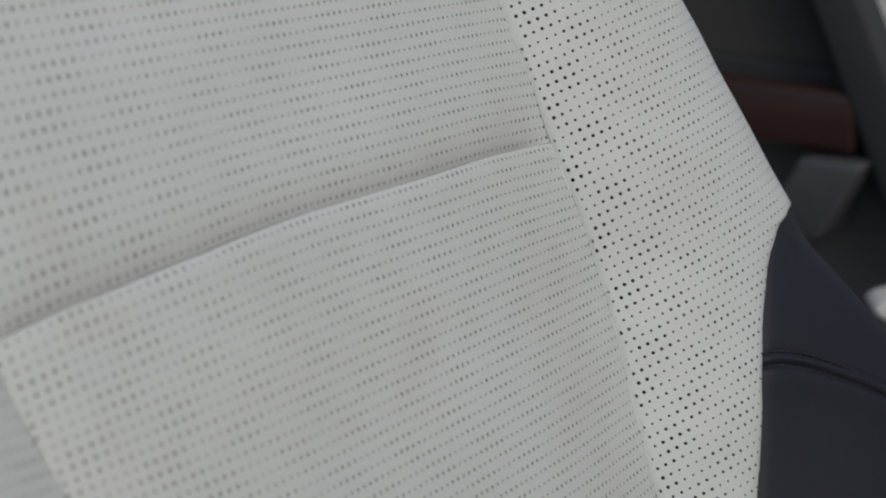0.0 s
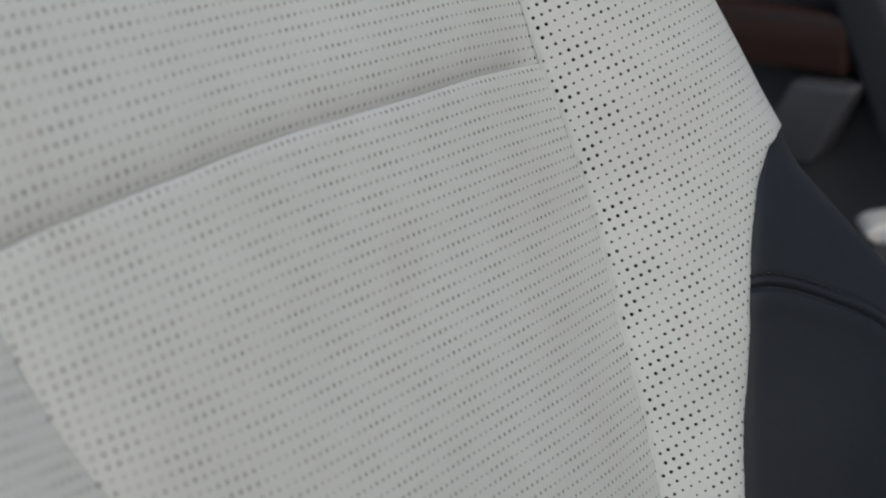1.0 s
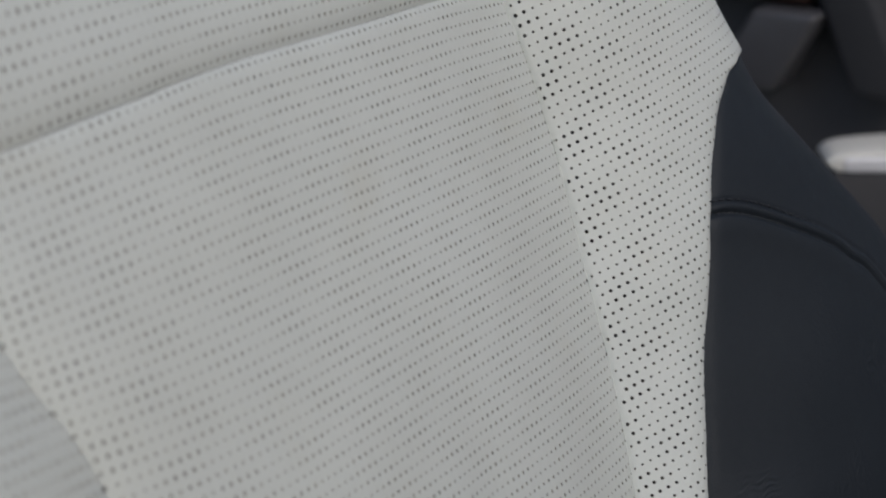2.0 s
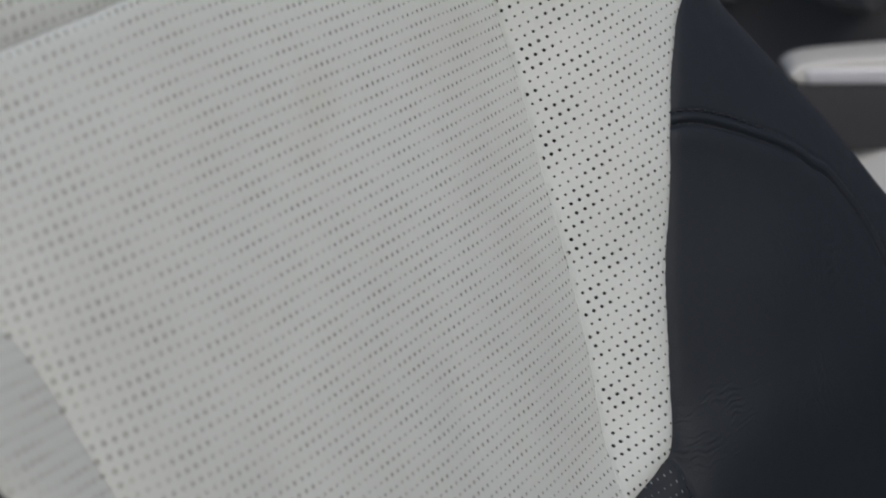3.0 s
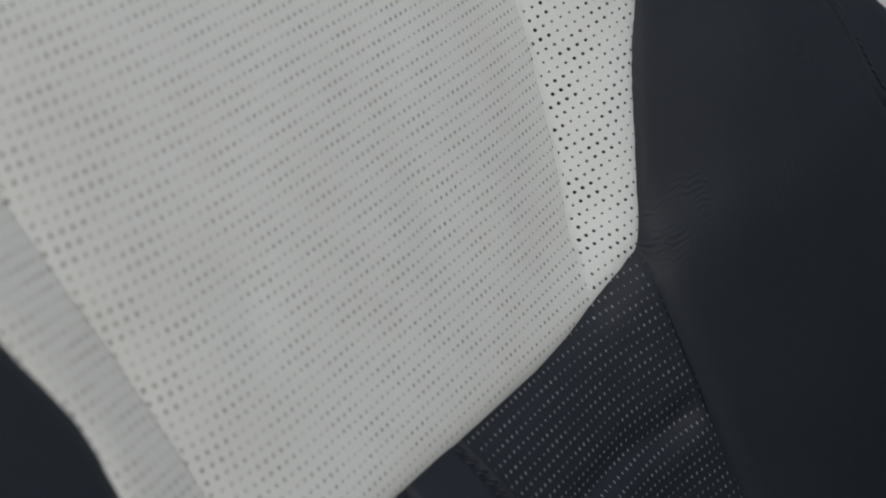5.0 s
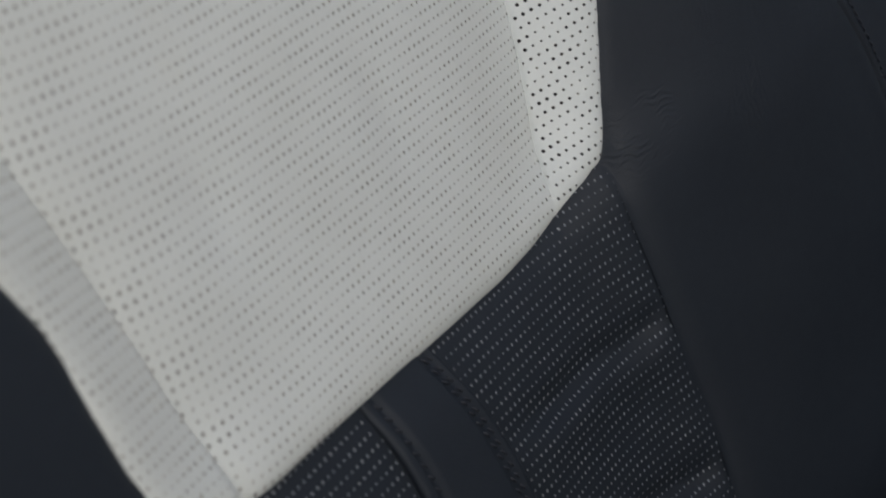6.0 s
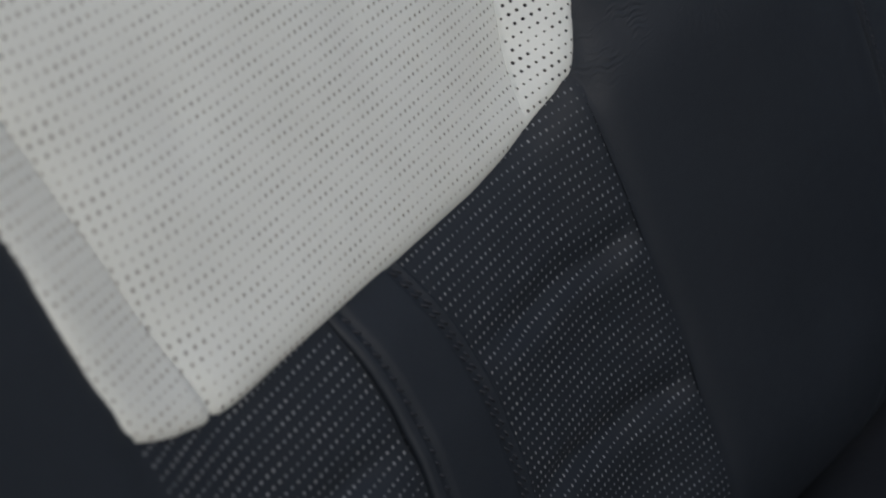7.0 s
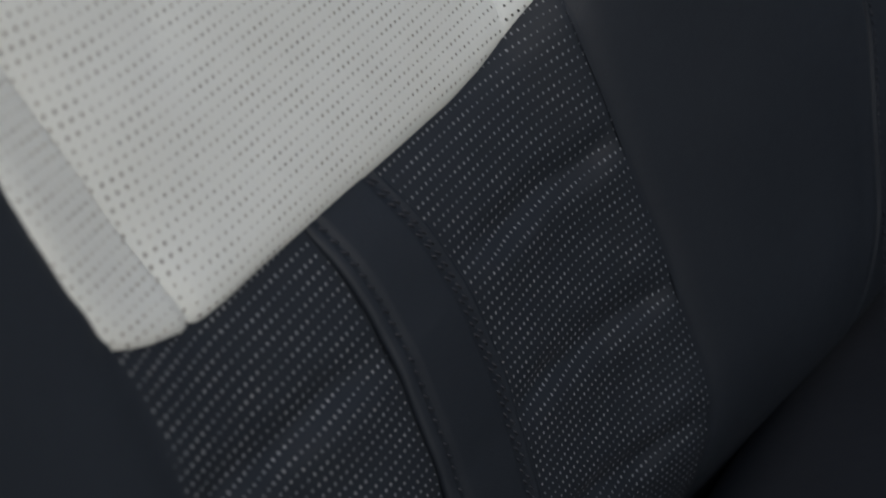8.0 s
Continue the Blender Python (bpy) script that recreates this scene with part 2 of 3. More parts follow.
def perforated(name, across, along, s_of, bounds, raise_by, hole, mats, parent, label="", depth=0.0011, plain_rim=0.0010, oval=1.5, v_of=lambda a, b: b):
    """Leather with punched holes: each hole is cut through, with its wall.
    across, along: the hole centres' lines; s_of(a, v): s from the across value; bounds(a, v): how far inside the cover's edge (a, v) lies
    and the point moved onto the edge if it lies outside; raise_by(a, v): lift; hole(i, j): radius; v_of(a, b): v from the along value."""
    na, nb = len(across), len(along)
    ga = np.interp(np.arange(2 * na + 1), 2 * np.arange(na) + 1, across)
    ga[0], ga[-1] = 1.5 * across[0] - .5 * across[1], 1.5 * across[-1] - .5 * across[-2]
    gb = np.interp(np.arange(2 * nb + 1), 2 * np.arange(nb) + 1, along)
    gb[0], gb[-1] = 1.5 * along[0] - .5 * along[1], 1.5 * along[-1] - .5 * along[-2]
    A, B = np.meshgrid(ga, gb, indexing="ij")
    inside, A2, B2 = bounds(A, v_of(A, B))
    base = lifted(s_of(A2, B2), B2, raise_by(A2, B2))
    idx = np.arange(A.size).reshape(A.shape)
    verts, faces, flat, slots = [base.reshape(-1, 3)], [], [], []
    count = A.size
    ang = np.arange(8) * np.pi / 4 - 3 * np.pi / 4
    ring_off = [(0, 0), (1, 0), (2, 0), (2, 1), (2, 2), (1, 2), (0, 2), (0, 1)]
    I, J = np.meshgrid(np.arange(na), np.arange(nb), indexing="ij")
    I, J = I.ravel(), J.ravel()
    ring = np.stack([idx[2 * I + a, 2 * J + b] for a, b in ring_off], -1)
    ins = inside.ravel()[ring]
    some = ins.max(-1) > 1e-6
    ca, cb = across[I], along[J]
    r = hole(I, J)
    punched = (inside[2 * I + 1, 2 * J + 1] > np.maximum(plain_rim, r * oval + .0002)) & (r > 1e-5)
    for k in np.nonzero(some & ~punched)[0]:
        faces.append(ring[k].tolist())
        slots.append(0)
    k = np.nonzero(punched)[0]
    ha = ca[k, None] + r[k, None] * np.cos(ang)
    hb = cb[k, None] + r[k, None] * np.sin(ang) * oval
    hb = v_of(ha, hb)
    up = raise_by(ha, hb)
    so = s_of(ha, hb)
    top = lifted(so, hb, up - 0.00008)
    wall = top.copy()
    bottom = lifted(so, hb, up - depth)
    n = len(k)
    verts += [top.reshape(-1, 3), wall.reshape(-1, 3), bottom.reshape(-1, 3)]
    t0 = count + np.arange(n * 8).reshape(n, 8)
    w0, b0 = t0 + n * 8, t0 + n * 16
    nx = np.roll(np.arange(8), -1)
    rim = np.stack([ring[k], ring[k][:, nx], t0[:, nx], t0], -1).reshape(-1, 4)
    wl = np.stack([w0, w0[:, nx], b0[:, nx], b0], -1).reshape(-1, 4)
    faces += rim.tolist()
    slots += [0] * len(rim)
    flat = np.arange(len(faces), len(faces) + len(wl))
    faces += wl.tolist()
    slots += [1] * len(wl)
    return link_mesh(name, np.concatenate(verts), faces, mats, parent, label, flat, slots)


def edge_dip(d, deep, wide):
    """How far a cover sinks into its seam, d away from the edge."""
    return -deep * np.exp(-(np.maximum(d, 0) / wide) ** 1.5)


def rolled(d, radius, deep):
    """A cover's edge that turns over: steeper and steeper towards the edge."""
    k = np.clip(1 - np.maximum(d, 0) / radius, 0, 1)
    return -deep * (1 - np.sqrt(1 - np.minimum(k, .999) ** 2))


def wave(s, v, scale, seed):
    """Slow, smooth unevenness of the padding, about -1 to 1."""
    out = np.zeros(np.broadcast(s, v).shape)
    rng = np.random.RandomState(seed)
    for _ in range(7):
        a, f, ph = rng.uniform(0, np.pi), rng.uniform(0.6, 1.6) / scale, rng.uniform(0, 6.28)
        out = out + np.sin(2 * np.pi * f * (s * np.cos(a) + v * np.sin(a)) + ph)
    return out / 4


# ---- the front seat ----
seat = tagged(new("car_seat"), "front car seat in pale perforated and dark navy leather", "car seat")
seat.matrix_world = pose(0, 0, 0.5, -23, 0, 0)
PALE_LIFT = 0.0005


def pucker(s, v):
    """Where the near seam is drawn in at the hem."""
    return -.0028 * np.exp(-((np.abs(s) - half(v, s)) / .0028) ** 2 - ((v - hem(s)) / .014) ** 2) * (s < 0)


def panel_relief(s, v):
    """Pillow of the pale panel: rolled in at its seams, hem and fold."""
    up = PALE_LIFT + 0.0006 * wave(s, v, 0.07, 3)
    up = up + edge_dip(half(v, s) + .0015 - np.abs(s), 0.0016, 0.0035) * step(v - hem(s), 0.0, 0.012)
    up = up + rolled(v - hem(s), 0.012, 0.0042) + pucker(s, v)
    d = v - fold(s)
    over, under = np.maximum(d, 0), np.maximum(-d, 0)
    tucked = np.where(d >= 0, 0.0044 * np.exp(-(over / 0.0080) ** 1.05), 0.0016 * np.exp(-(under / 0.0016) ** 1.2))
    up = up - tucked * (.15 + .85 * step(half(v, s) + .0018 - np.abs(s), .0, .016))
    # two shallow dents where the cover has been pressed
    for s0, v0, depth in ((.035, .262, .0019), (-.052, .272, .0014), (.055, .25, .0012)):
        up = up - depth * np.exp(-((s - s0) / .010) ** 2 - ((v - v0) / .020) ** 2)
    return up


def blocks(i, j, wide, high):
    """Large and small holes change over in blocks, like a chequered cloth; about -1 to 1."""
    i, j = i + .45 * np.sin(j * 1.7), j + .35 * np.sin(i * 1.3)
    return np.tanh(3.0 * np.sin(np.pi * i / wide) * np.sin(np.pi * j / high))


def pale_hole(i, j):
    near = step(-(i - 46) * .00298, .05, .088)
    return .00040 * (1 + .20 * near) * (1 + .21 * blocks(i + 1.4 * (j // 6), j, 4.6, 3.0))


def panel_bounds(low, high):
    def bounds(a, v):
        lo, hi = low(a), high(a)
        v2 = np.clip(v, lo, hi)
        a2 = np.clip(a, -half(v2, -1) - .0015, half(v2) + .0015)
        v2 = np.clip(v2, low(a2), high(a2))
        inside = np.minimum(np.minimum(v - lo, hi - v), half(v, a) + .0015 - np.abs(a))
        return inside, a2, v2
    return bounds


def along_fold(a, b):
    """Rows of holes follow the fold, and climb a little towards the near seam."""
    return b + (fold(a) - .4268) * np.exp(-((b - .4268) / .035) ** 2) + .8 * np.maximum(-a - .035, 0) ** 2 * step(.4268 - b, .03, .10)


# the rows of holes open up a little towards the near seam
ACROSS = np.arange(-46, 47) * 0.00298
NEAR = np.maximum(-ACROSS - .045, 0)
ACROSS = ACROSS - .20 * NEAR**2 / (NEAR + .02)
perforated("lower_panel", ACROSS, .42470 - np.arange(60)[::-1] * .00408, lambda a, v: a, panel_bounds(hem, fold), panel_relief, pale_hole,
           [WHITE, HOLE_WALL], seat, "pale off-white perforated leather panel with a rolled hem", v_of=along_fold)
perforated("upper_panel", ACROSS, .42895 + np.arange(45) * .00408, lambda a, v: a, panel_bounds(fold, lambda a: 0 * a + .605), panel_relief, pale_hole,
           [WHITE, HOLE_WALL], seat, "pale off-white perforated leather panel, folded in at its seam", v_of=along_fold)


def side_cover(sg, edge):
    """Pale strip on one bolster; its columns of holes follow the seam."""
    def run(v):
        """The columns of holes lean a little and don't follow the seam's bends."""
        return (-.15 * (v - .40) - (half(v, sg) - half(.40, sg))) * (sg > 0)

    def s_of(a, v):
        return sg * (half(v, sg) + a + run(v))

    def width(v):
        return np.minimum(edge(v), face(v) + .10)

    def bounds(a, v):
        v2 = np.clip(v, hem(s_of(a, v)), .605)
        q2 = np.clip(a + run(v2), 0, width(v2))
        v2 = np.clip(v2, hem(sg * (half(v2, sg) + q2)), .605)
        q = a + run(v)
        inside = np.minimum(np.minimum(q, width(v) - q), v - hem(s_of(a, v)))
        return inside, q2 - run(v2), v2

    def up(a, v):
        q, s = a + run(v), s_of(a, v)
        return (PALE_LIFT + 0.0006 * wave(s, v, 0.07, 3) + edge_dip(q, 0.0010, 0.0008) + rolled(edge(v) - q, 0.011, 0.0032)
                + rolled(v - hem(s), 0.012, 0.0042) + pucker(s, v))

    across = -.0860 * (sg > 0) + .0018 + np.arange(0, 96) * .00334

    def hole(i, j):
        q = across[i] + run(np.arange(.186, .61, .00404)[j])
        fade = .84 + .36 * np.exp(-np.maximum(q, 0) / .018) if sg > 0 else 1 - 2.1 * np.maximum(q, 0)
        size = .00054 * fade * (1 + .25 * blocks(i, j, 4.0, 3.0))
        return np.where(q < .13, np.clip(size, .0003, 1) * (1.0 if sg > 0 else 1.05), 0)

    return perforated("side_strip", across, np.arange(.186, .61, .00404), s_of, bounds, up, hole,
                      [WHITE, HOLE_WALL], seat, "pale off-white perforated leather strip on the bolster", plain_rim=0.0008, oval=1.05,
                      v_of=lambda a, b: b + .105 * (a + run(b)))


side_cover(1, pale_edge_far)
side_cover(-1, pale_edge_near)

# dark mesh that shows through the pale covers' holes
bs, bv = np.meshgrid(np.linspace(-.30, .30, 200), np.linspace(.19, .60, 140))
sheet("backing", bs, np.maximum(bv, hem(bs) + .004), np.full(bs.shape, PALE_LIFT - 0.0105), HOLE_BACK, seat, "dark mesh backing under the leather")


# ---- dark lower cover ----


def strap_mid(v):
    return curve(v, [-.085, .05, .10, .15, .18, .196], [-.0010, -.0006, .0006, -.0002, -.0045, -.0062])


def strap_half(v):
    return curve(v, [-.085, .05, .10, .15, .18, .196], [.0245, .0245, .0252, .0230, .0208, .0205])


def ruck(s, v):
    """Soft folds that run across the lower cover."""
    out = .0004 * wave(s, v, .03, 9)
    for (a1, b1), (a2, b2), deep in (((.1443, -.076), (.1376, -.107), 1.0), ((.0820, -.141), (.0760, -.130), 1.1), ((.0245, -.200), (.0180, -.150), .9), ((-.034, -.20), (-.040, -.15), .8)):
        d = v - np.where(s > strap_mid(v), a1 + b1 * s, a2 + b2 * s) + .0016 * wave(s, v, .07, 4)
        crease = -.0044 * np.exp(-(d / .0068) ** 2) + .0014 * np.exp(-((d + .013) / .0095) ** 2) + .0005 * np.exp(-((d - .018) / .013) ** 2)
        out = out + deep * crease * (.85 + .25 * wave(s, v, .07, 5))
    return out


def lower_lift(s, v):
    """Height of the dark lower cover, which sinks under the hem and into the bolsters' seams."""
    edge = half(v, s) + np.where(s > 0, dark_edge_far(v), dark_edge_near(v)) - np.abs(s)
    calm = step(edge, -.004, .020) * (.35 + .65 * step(np.abs(s - strap_mid(v)), .0235, .05)) * step(hem(s) - v, .008, .06)
    return ruck(s, v) * calm + edge_dip(edge, 0.0008, 0.003) - 0.0026 - .0020 * np.exp(-(np.maximum(hem(s) - v, 0) / .007) ** 1.5) - .040 * np.clip((.022 - v) / .085, 0, 1.5) ** 2


def lower_cover(sg):
    edge = dark_edge_far if sg > 0 else dark_edge_near

    def lim(v):
        return half(v, sg) + edge(v)

    def top(a):
        return hem(sg * a) + .006

    def bounds(a, v):
        v2 = np.clip(v, -.085, top(a))
        a2 = np.clip(a, .012, lim(v2))
        v2 = np.clip(v2, -.085, top(a2))
        return np.minimum(np.minimum(lim(v) - a, a - .012), top(a) - v), a2, v2

    def up(a, v):
        return lower_lift(sg * a, v)

    def hole(i, j):
        return .00034 * (1 + .16 * blocks(i + 1.4 * (j // 6), j, 4.6, 3.0))

    a = .0130 + np.arange(0, 52) * .00302
    return perforated("lower_cover", a, np.arange(-.086, .226, .0043), lambda a, v: sg * a, bounds, up, hole,
                      [DARK, DOT_WALL], seat, "dark navy perforated leather with pale lining in its holes", depth=0.0006, plain_rim=0.0012, oval=1.9)


lower_cover(1)
lower_cover(-1)
ls, lv = np.meshgrid(np.linspace(-.15, .15, 240), np.linspace(-.085, .21, 280))
sheet("lining", ls, np.minimum(lv, hem(ls) + .004), lower_lift(ls, np.minimum(lv, hem(ls) + .004)) - 0.0007, DOT_BACK, seat, "pale lining under the dark leather",
      keep=((np.abs(ls) < half(lv, ls) + np.where(ls > 0, dark_edge_far(lv), dark_edge_near(lv)) - .004) & (np.abs(ls) > .014))[:-1, :-1])

# strap down the middle of the lower cover
NEAR_EDGE = [(-.90, -.0034), (-.975, -.0030), (-1.0, -.0016), (-1.0, -.0004), (-.985, .0004), (-.93, .0009), (-.84, .0011), (-.80, .0009), (-.765, .0001), (-.66, .0001),
             (-.62, .0009), (-.5, .0010), (-.25, .0011), (0, .0011)]
FAR_EDGE = [(.25, .0011), (.5, .0010), (.60, .0008), (.64, .0000), (.82, -.0001), (.86, .0004), (.91, .0004), (.96, -.0001), (.99, -.0010), (1.0, -.0022), (.96, -.0034)]
GROW = np.array([w for w, _ in NEAR_EDGE + FAR_EDGE])
LIFT = np.array([u for _, u in NEAR_EDGE + FAR_EDGE])
tv = np.repeat(np.linspace(-.085, .196, 140)[:, None], len(GROW), 1)
ts = strap_mid(tv) + strap_half(tv) * np.repeat(GROW[None, :], 140, 0)
under = .0042 * np.exp(-(np.maximum(.190 - tv, 0) / .010) ** 1.5)
strap = sheet("strap", ts, tv, LIFT[None, :] + ruck(strap_mid(tv) + 1e-4, tv) * .1 - under, DARK, seat, "smooth dark navy leather strap with stitched edges")


def stitches(name, line, gap, length, thick, parent, lift, slant=0.0):
    """A row of sewn stitches along line(k), k in 0..1: s and v."""
    k = np.linspace(0, 1, 1500)
    s, v = line(k)
    p = lifted(s, v, np.full(s.shape, 0.0))
    run = np.concatenate([[0], np.cumsum(np.linalg.norm(np.diff(p, axis=0), axis=1))])
    verts, faces = [], []
    for d in np.arange(gap, run[-1] - gap, gap):
        kk = np.interp([d - length / 2, d - length / 4, d, d + length / 4, d + length / 2], run, k)
        ss, vv = line(kk)
        ss = ss + np.linspace(-.5, .5, 5) * slant
        mid = lifted(ss, vv, lift(ss, vv) + np.array([-.0004, .0002, .0004, .0002, -.0004]))
        way = mid[-1] - mid[0]
        way /= np.linalg.norm(way)
        side = np.cross(way, (0, -1, 0))
        side /= np.linalg.norm(side)
        over = np.cross(side, way)
        n0 = len(verts)
        for c, w in zip(mid, (.5, .95, 1, .95, .5)):
            for a in range(6):
                verts.append(c + thick * w * (np.cos(a * np.pi / 3) * side + np.sin(a * np.pi / 3) * over))
        for i in range(4):
            for a in range(6):
                b = (a + 1) % 6
                faces.append([n0 + i * 6 + a, n0 + i * 6 + b, n0 + i * 6 + 6 + b, n0 + i * 6 + 6 + a])
        faces += [[n0 + a for a in range(5, -1, -1)], [n0 + 24 + a for a in range(6)]]
    return link_mesh(name, np.array(verts), faces, THREAD, parent, "row of dark stitches")


for e, slant in ((-.72, .0026), (.675, .0017), (.785, .0015)):
    stitches("stitching", lambda k, e=e: (strap_mid(.19 - .27 * k) + e * strap_half(.19 - .27 * k), .19 - .27 * k), .0049, .0034, .0005, strap,
             lambda s, v: .0001 + ruck(strap_mid(v) + 1e-4, v) * .1 - .0042 * np.exp(-(np.maximum(.190 - v, 0) / .010) ** 1.5), slant)


# ---- dark bolsters ----
def piping(k):
    """Line of the sewn ridge on a bolster: q and v."""
    q = np.array([.0350, .0460, .0580, .0695, .0830, .0975, .1120, .1195, .1263, .1338, .1433, .1539, .1614, .1700, .1820, .1908, .1958, .1995, .2017, .2011, .1971, .1891, .1834, .1700, .1500])
    v = np.array([.3175, .3172, .3158, .3122, .3054, .2966, .2872, .2815, .2750, .2695, .2573, .2405, .2250, .2090, .1938, .1770, .1597, .1370, .1131, .0980, .0816, .0537, .0295, -.0071, -.0550])
    kk = np.concatenate([[0], np.cumsum(np.hypot(np.diff(q), np.diff(v)))])
    return curve(k, kk / kk[-1], q), curve(k, kk / kk[-1], v)


PIPE_Q, PIPE_V = piping(np.linspace(0, 1, 400))


def bolster(sg):
    pale, dark = (pale_edge_far, dark_edge_far) if sg > 0 else (pale_edge_near, dark_edge_near)

    def inner(v):
        k = step(v, .200, .212) if sg > 0 else step(v, .216, .228)
        return pale(v) * k + dark(v) * (1 - k)

    vs = np.linspace(-.13, .3732, 275)
    if sg > 0:
        vs = np.concatenate([np.linspace(-.13, .165, 300)[:-1], np.linspace(.165, .270, 320)[:-1], np.linspace(.270, .3732, 140)])
    far = face(vs) + 1.9 * ROLL + .06
    u = np.linspace(0, 1, 620 if sg > 0 else 170)
    lo = np.minimum(inner(vs) - .003, far - .004)
    q = lo[:, None] + (far - lo)[:, None] * u[None, :]
    v = np.repeat(vs[:, None], len(u), 1)
    d2 = np.full(q.shape, 9.0)
    near = np.zeros(q.shape, int)
    for n in range(0, 400):
        e = (q - PIPE_Q[n]) ** 2 + (v - PIPE_V[n]) ** 2
        hit = e < d2
        d2[hit], near[hit] = e[hit], n
    tq, tv2 = np.gradient(PIPE_Q), np.gradient(PIPE_V)
    outer = (q - PIPE_Q[near]) * (-tv2[near]) + (v - PIPE_V[near]) * tq[near] > 0
    d = np.sqrt(d2) * np.where(outer, 1, -1)
    up = -0.001 + 0.0008 * wave(q, v, .10, 21)
    up = up - 0.0020 * np.exp(-(d / .0009) ** 2) + .0006 * np.exp(-((d - .0026) / .0014) ** 2) * (d > 0) - .0006 * np.exp(-((d - .0050) / .0008) ** 2)
    up = up + .0008 * np.exp(-((d + .005) / .005) ** 2)
    low = 1 - step(v, .204, .222)
    up = up + edge_dip(q - lo[:, None] - .002, .0014, .003) * (1 - low) + edge_dip(q - lo[:, None] - .002, .0020 if sg > 0 else .0024, .0060 if sg > 0 else .008) * low + edge_dip(q - lo[:, None] - .002, .0022, .006) * np.exp(-((v - .203) / .011) ** 2) * (sg > 0)
    # the bolster turns in towards the cushion
    up = up - .040 * np.clip((.022 - v) / .085, 0, 1.5) ** 2
    # fine creases that fan out from the corner of the pale cover, and a worn patch further out
    fan = np.exp(-((q - lo[:, None] - .016) / .032) ** 2 - ((v - .202 - .15 * (q - lo[:, None])) / .013) ** 2)
    bend = .0022 * wave(q, v, .03, 31) + .0012 * wave(q, v, .012, 32)
    ripple = np.sin(2 * np.pi * (v + .12 * q + bend) / .0028) + .7 * np.sin(2 * np.pi * (v - .16 * q + 1.4 * bend) / .0019 + 1)
    up = up + .00013 * fan * ripple * np.clip(.5 + wave(q, v, .02, 33), 0, 1.4)
    worn = np.exp(-((q - .118) / .035) ** 2 - ((v - .222) / .05) ** 2) * np.clip(.3 + wave(q, v, .035, 34), 0, 1.2)
    grain = np.sin(2 * np.pi * (q + .35 * v + 1.6 * bend) / .0036) + .8 * np.sin(2 * np.pi * (q - .5 * v + 2 * bend) / .0027)
    up = up + .00012 * worn * grain
    s = sg * (half(v, sg) + q)
    cell_out = outer[:-1, :-1]
    k = sg < 0
    if k:
        s, v, up, cell_out = s[:, ::-1], v[:, ::-1], up[:, ::-1], cell_out[:, ::-1]
    front = sheet("bolster_front", s, v, up, DARK, seat, "smooth dark navy leather bolster front with faint creases", keep=~cell_out)
    sheet("bolster_side", s, v, up, DARK, seat, "smooth dark navy leather bolster side", keep=cell_out)

    def stitch_line(kk):
        q0, v0 = piping(.02 + .96 * kk)
        q1, v1 = piping(.02 + .96 * kk + 1e-3)
        tq, tv = q1 - q0, v1 - v0
        ln = np.sqrt(tq**2 + tv**2) + 1e-9
        q0, v0 = q0 - tv / ln * .0050, v0 + tq / ln * .0050
        return sg * (half(v0, sg) + q0), v0
    stitches("stitching", stitch_line, .0042, .0032, .00045, front, lambda s, v: -.0013 + 0 * s)


bolster(1)
bolster(-1)


def rounded_box(name, size, centre, radius, mat, parent, label="", segs=4, turn=None):
    bm = bmesh.new()
    bmesh.ops.create_cube(bm, size=1.0)
    for v in bm.verts:
        v.co = Vector((v.co.x * size[0], v.co.y * size[1], v.co.z * size[2]))
    bmesh.ops.bevel(bm, geom=bm.edges[:], offset=radius, segments=segs, profile=0.5, affect="EDGES")
    if turn:
        bm.transform(turn)
    bm.transform(Matrix.Translation(centre))
    me = bpy.data.meshes.new(name)
    bm.to_mesh(me)
    bm.free()
    me.materials.append(mat)
    me.polygons.foreach_set("use_smooth", [True] * len(me.polygons))
    ob = new(name, me)
    ob.parent = parent
    return tagged(ob, label=label)


rounded_box("back_shell", (.40, .08, .56), (0, .115, .33), .03, SHELL, seat, "black plastic shell behind the backrest")
cushion = rounded_box("cushion", (.64, .52, .16), (0, -.232, -.160), .045, DARK_LIGHTER, seat, "dark navy leather seat cushion", 6, pose(0, 0, 0, 12, 0, 0))
rounded_box("base", (.44, .42, .14), (0, -.14, -.26), .02, SHELL, seat, "black plastic seat base", 3, pose(0, 0, 0, 23, 0, 0))

# ---- the car round it ----
def block(name, x0, x1, y0, y1, z0, z1, mat, label="", radius=.012, parent=None, segs=3):
    return rounded_box(name, (x1 - x0, y1 - y0, z1 - z0), ((x0 + x1) / 2, (y0 + y1) / 2, (z0 + z1) / 2), radius, mat, parent, label, segs)


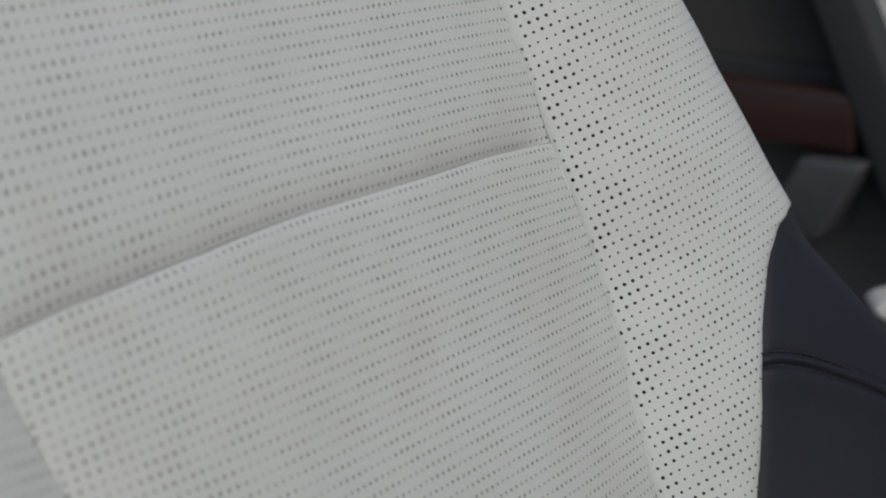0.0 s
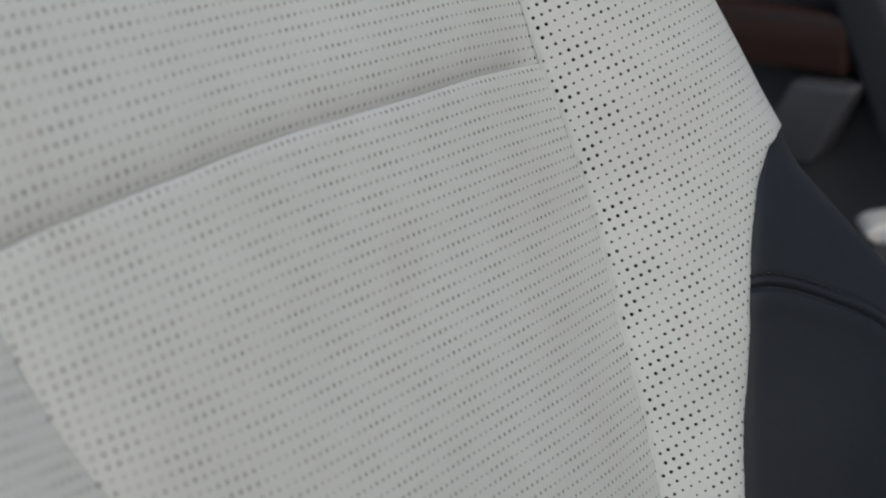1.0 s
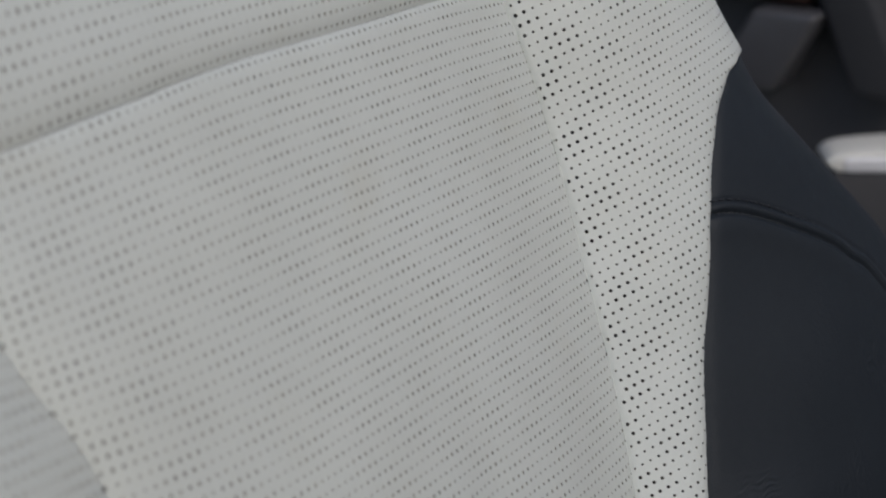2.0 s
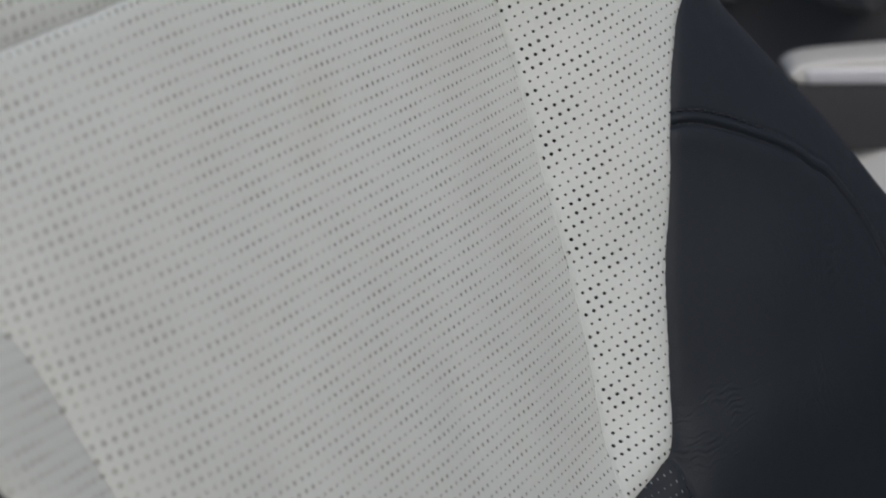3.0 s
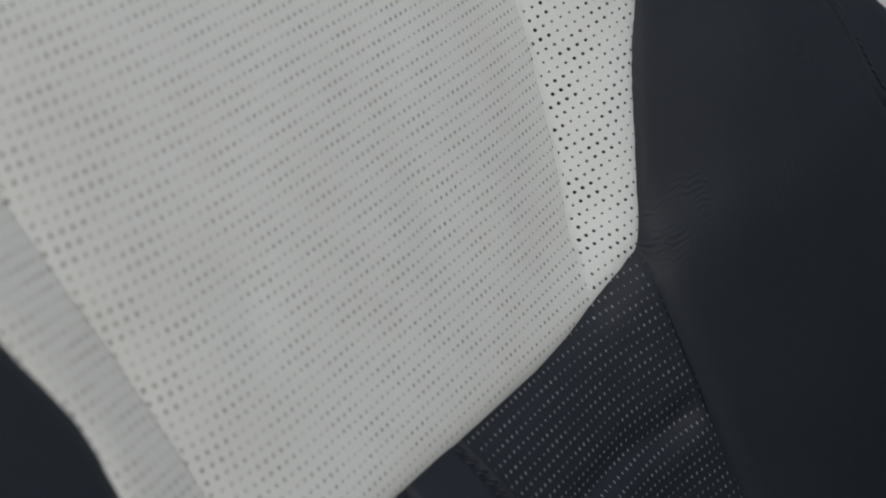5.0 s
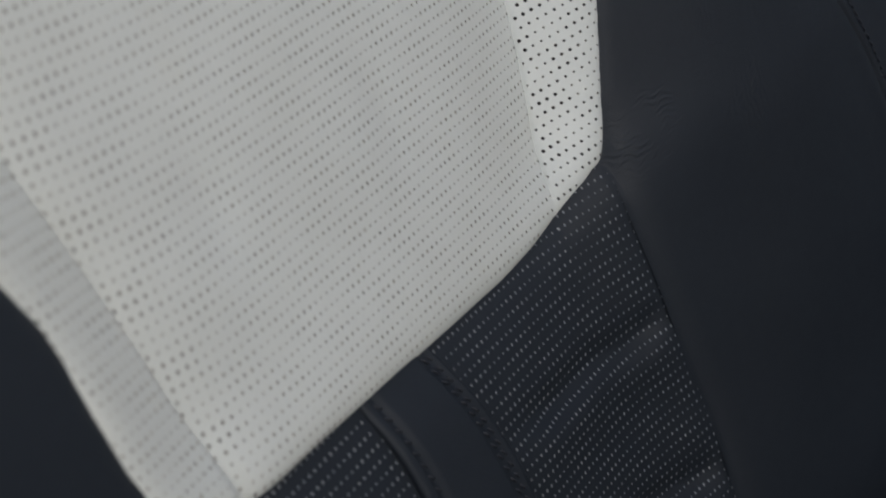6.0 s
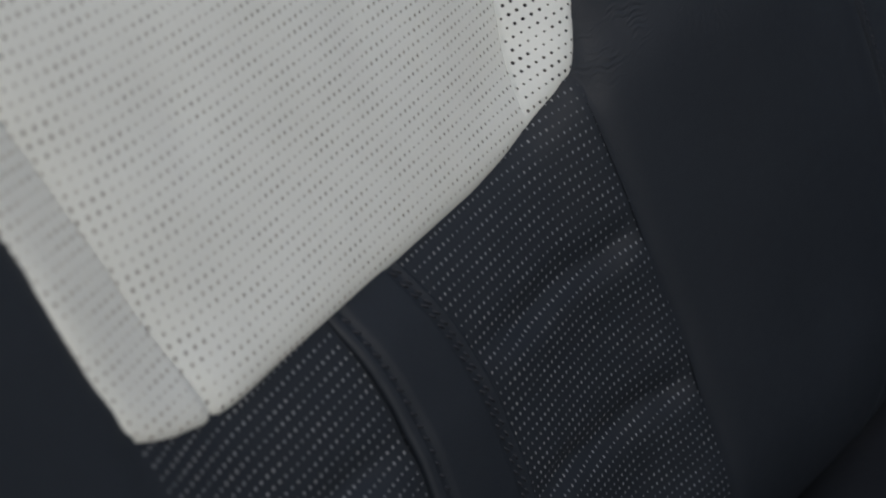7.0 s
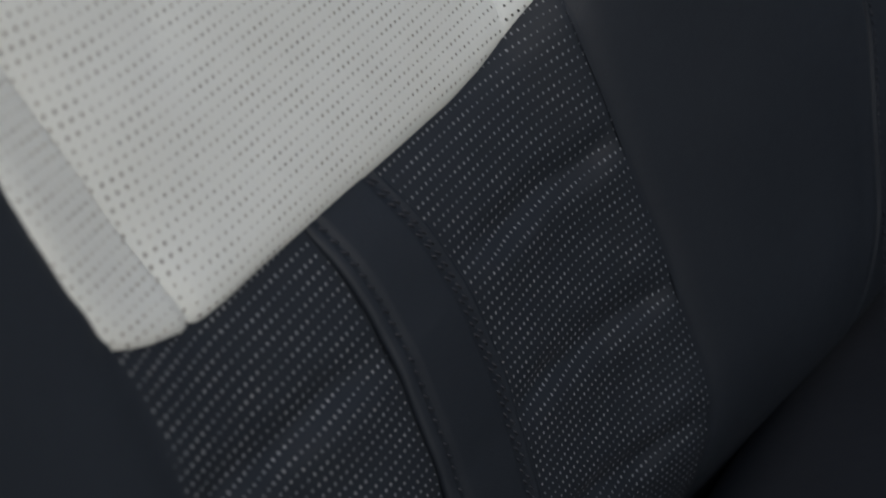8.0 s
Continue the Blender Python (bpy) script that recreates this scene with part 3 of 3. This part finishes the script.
def slanted(name, corners, x0, x1, radius, mat, parent, label=""):
    """A bar whose outline in y and z is given, between two x."""
    bm = bmesh.new()
    near = [bm.verts.new((x0, y, z)) for y, z in corners]
    far = [bm.verts.new((x1, y, z)) for y, z in corners]
    n = len(corners)
    bm.faces.new(near)
    bm.faces.new(far[::-1])
    for i in range(n):
        bm.faces.new((near[i], far[i], far[(i + 1) % n], near[(i + 1) % n]))
    bmesh.ops.recalc_face_normals(bm, faces=bm.faces[:])
    bmesh.ops.bevel(bm, geom=bm.edges[:], offset=radius, segments=4, profile=0.5, affect="EDGES")
    me = bpy.data.meshes.new(name)
    bm.to_mesh(me)
    bm.free()
    me.materials.append(mat)
    me.polygons.foreach_set("use_smooth", [True] * len(me.polygons))
    ob = new(name, me)
    ob.parent = parent
    return tagged(ob, label=label)


ground = link_mesh("ground", [(-800, -800, 0), (800, -800, 0), (800, 800, 0), (-800, 800, 0)], [[0, 1, 2, 3]], GROUND, None)
tagged(ground, "grey asphalt under the car", "ground", kind="structure")
tagged(block("wall_east", 2.6, 2.9, -6, 6, -.02, 1.5, PLASTER), "pale plastered wall beside the car", "wall", kind="structure")
tagged(block("floor", -.42, 1.05, -.95, 1.5, .14, .20, CARPET), "charcoal carpeted car floor", "floor", kind="structure")
# unseen roof, only its rear part: its extent sets how much light comes in
tagged(block("ceiling", -.40, 1.05, .75, 1.6, 1.36, 1.42, ROOF), "unseen grey cloth roof lining, cut back to let light in", "ceiling", kind="structure")
tagged(block("wall_rear", -.42, 1.05, 1.5, 1.58, .2, 1.36, DOOR_DARK), "dark rear bulkhead of the cabin", "wall", kind="structure")
# unseen wall, added and raised to keep light off the lower seat
tagged(block("shade_wall_front", -.42, 1.05, -.95, -.87, .2, 1.30, DOOR_DARK), "unseen dark wall added to shade the seat's lower part", "wall", kind="structure")

door = tagged(new("door_1"), "dark far car door with walnut inlay, grey pull and pale insert", "car door", kind="structure")
block("door_panel", .835, .93, -.95, 1.45, .2, .785, DOOR_DARK, "dark door lining", parent=door)
block("door_sill", .83, .846, -.95, 1.45, .757, .802, PILLAR, "dark upper door edge", .005, door)
block("window_post", .833, .850, .350, 1.45, .80, 1.30, POST, "warm grey trimmed post", .005, door)
block("window_rail", .85, .92, -.95, 1.45, 1.27, 1.36, PILLAR, "charcoal trimmed rail", parent=door)
block("inlay", .80, .835, .318, 1.2, .738, .787, WOOD, "dark walnut inlay", .009, door, 4)
slanted("door_pull", [(.390, .676), (.336, .672), (.303, .737), (.358, .735)], .785, .835, .006, GREY, door, "satin grey door pull")
slanted("pillar_trim", [(.396, .92), (.352, .92), (.228, .675), (.279, .675)], .80, .835, .008, PILLAR, door, "charcoal pillar trim")
# the 38 degree tilt is added to turn the insert to the light
rounded_box("lower_insert", (.03, 1.10, .22), (.755, .05, .500), .012, CREAM, door, "pale leather lower insert, tilted to catch more light", 4, pose(0, 0, 0, 0, 38, 0))

# a padded armrest on the far door, its end towards the seat
armrest = tagged(new("armrest"), "cream leather armrest with a silver rim on a dark body", "armrest")
armrest.matrix_world = pose(.740, .282, .640, 0, 0, -57)


def extruded(name, outline, y0, y1, radius, mat, label):
    """A piece of the armrest: its outline in x and z, drawn out along y, with rounded edges."""
    bm = bmesh.new()
    near = [bm.verts.new((x, y0, z)) for x, z in outline]
    far = [bm.verts.new((x, y1, z)) for x, z in outline]
    n = len(outline)
    bm.faces.new(near)
    bm.faces.new(far[::-1])
    for k in range(n):
        bm.faces.new((near[k], far[k], far[(k + 1) % n], near[(k + 1) % n]))
    bmesh.ops.recalc_face_normals(bm, faces=bm.faces[:])
    bmesh.ops.bevel(bm, geom=bm.edges[:], offset=radius, segments=5, profile=0.5, affect="EDGES")
    me = bpy.data.meshes.new(name)
    bm.to_mesh(me)
    bm.free()
    me.materials.append(mat)
    me.polygons.foreach_set("use_smooth", [True] * len(me.polygons))
    ob = new(name, me)
    ob.parent = armrest
    return tagged(ob, label=label)


extruded("pad", [(.020, -.010), (.011, -.003), (.0175, .0035), (.0295, .0065), (.047, .0085), (.0885, .0120), (.176, .017), (.176, -.010)],
         0, .040, .0035, CREAM, "cream leather pad")
extruded("rim", [(.0240, .0005), (.029, .0028), (.176, .0038), (.176, -.0095), (.0265, -.0095)], -.002, .046, .0028, SATIN, "satin silver rim")
extruded("body", [(.018, -.007), (.176, -.007), (.176, -.030), (.145, -.043), (.115, -.054), (.090, -.0625), (.070, -.0650), (.012, -.0650)], .001, .040, .005, DOOR_DARK, "dark plastic body")
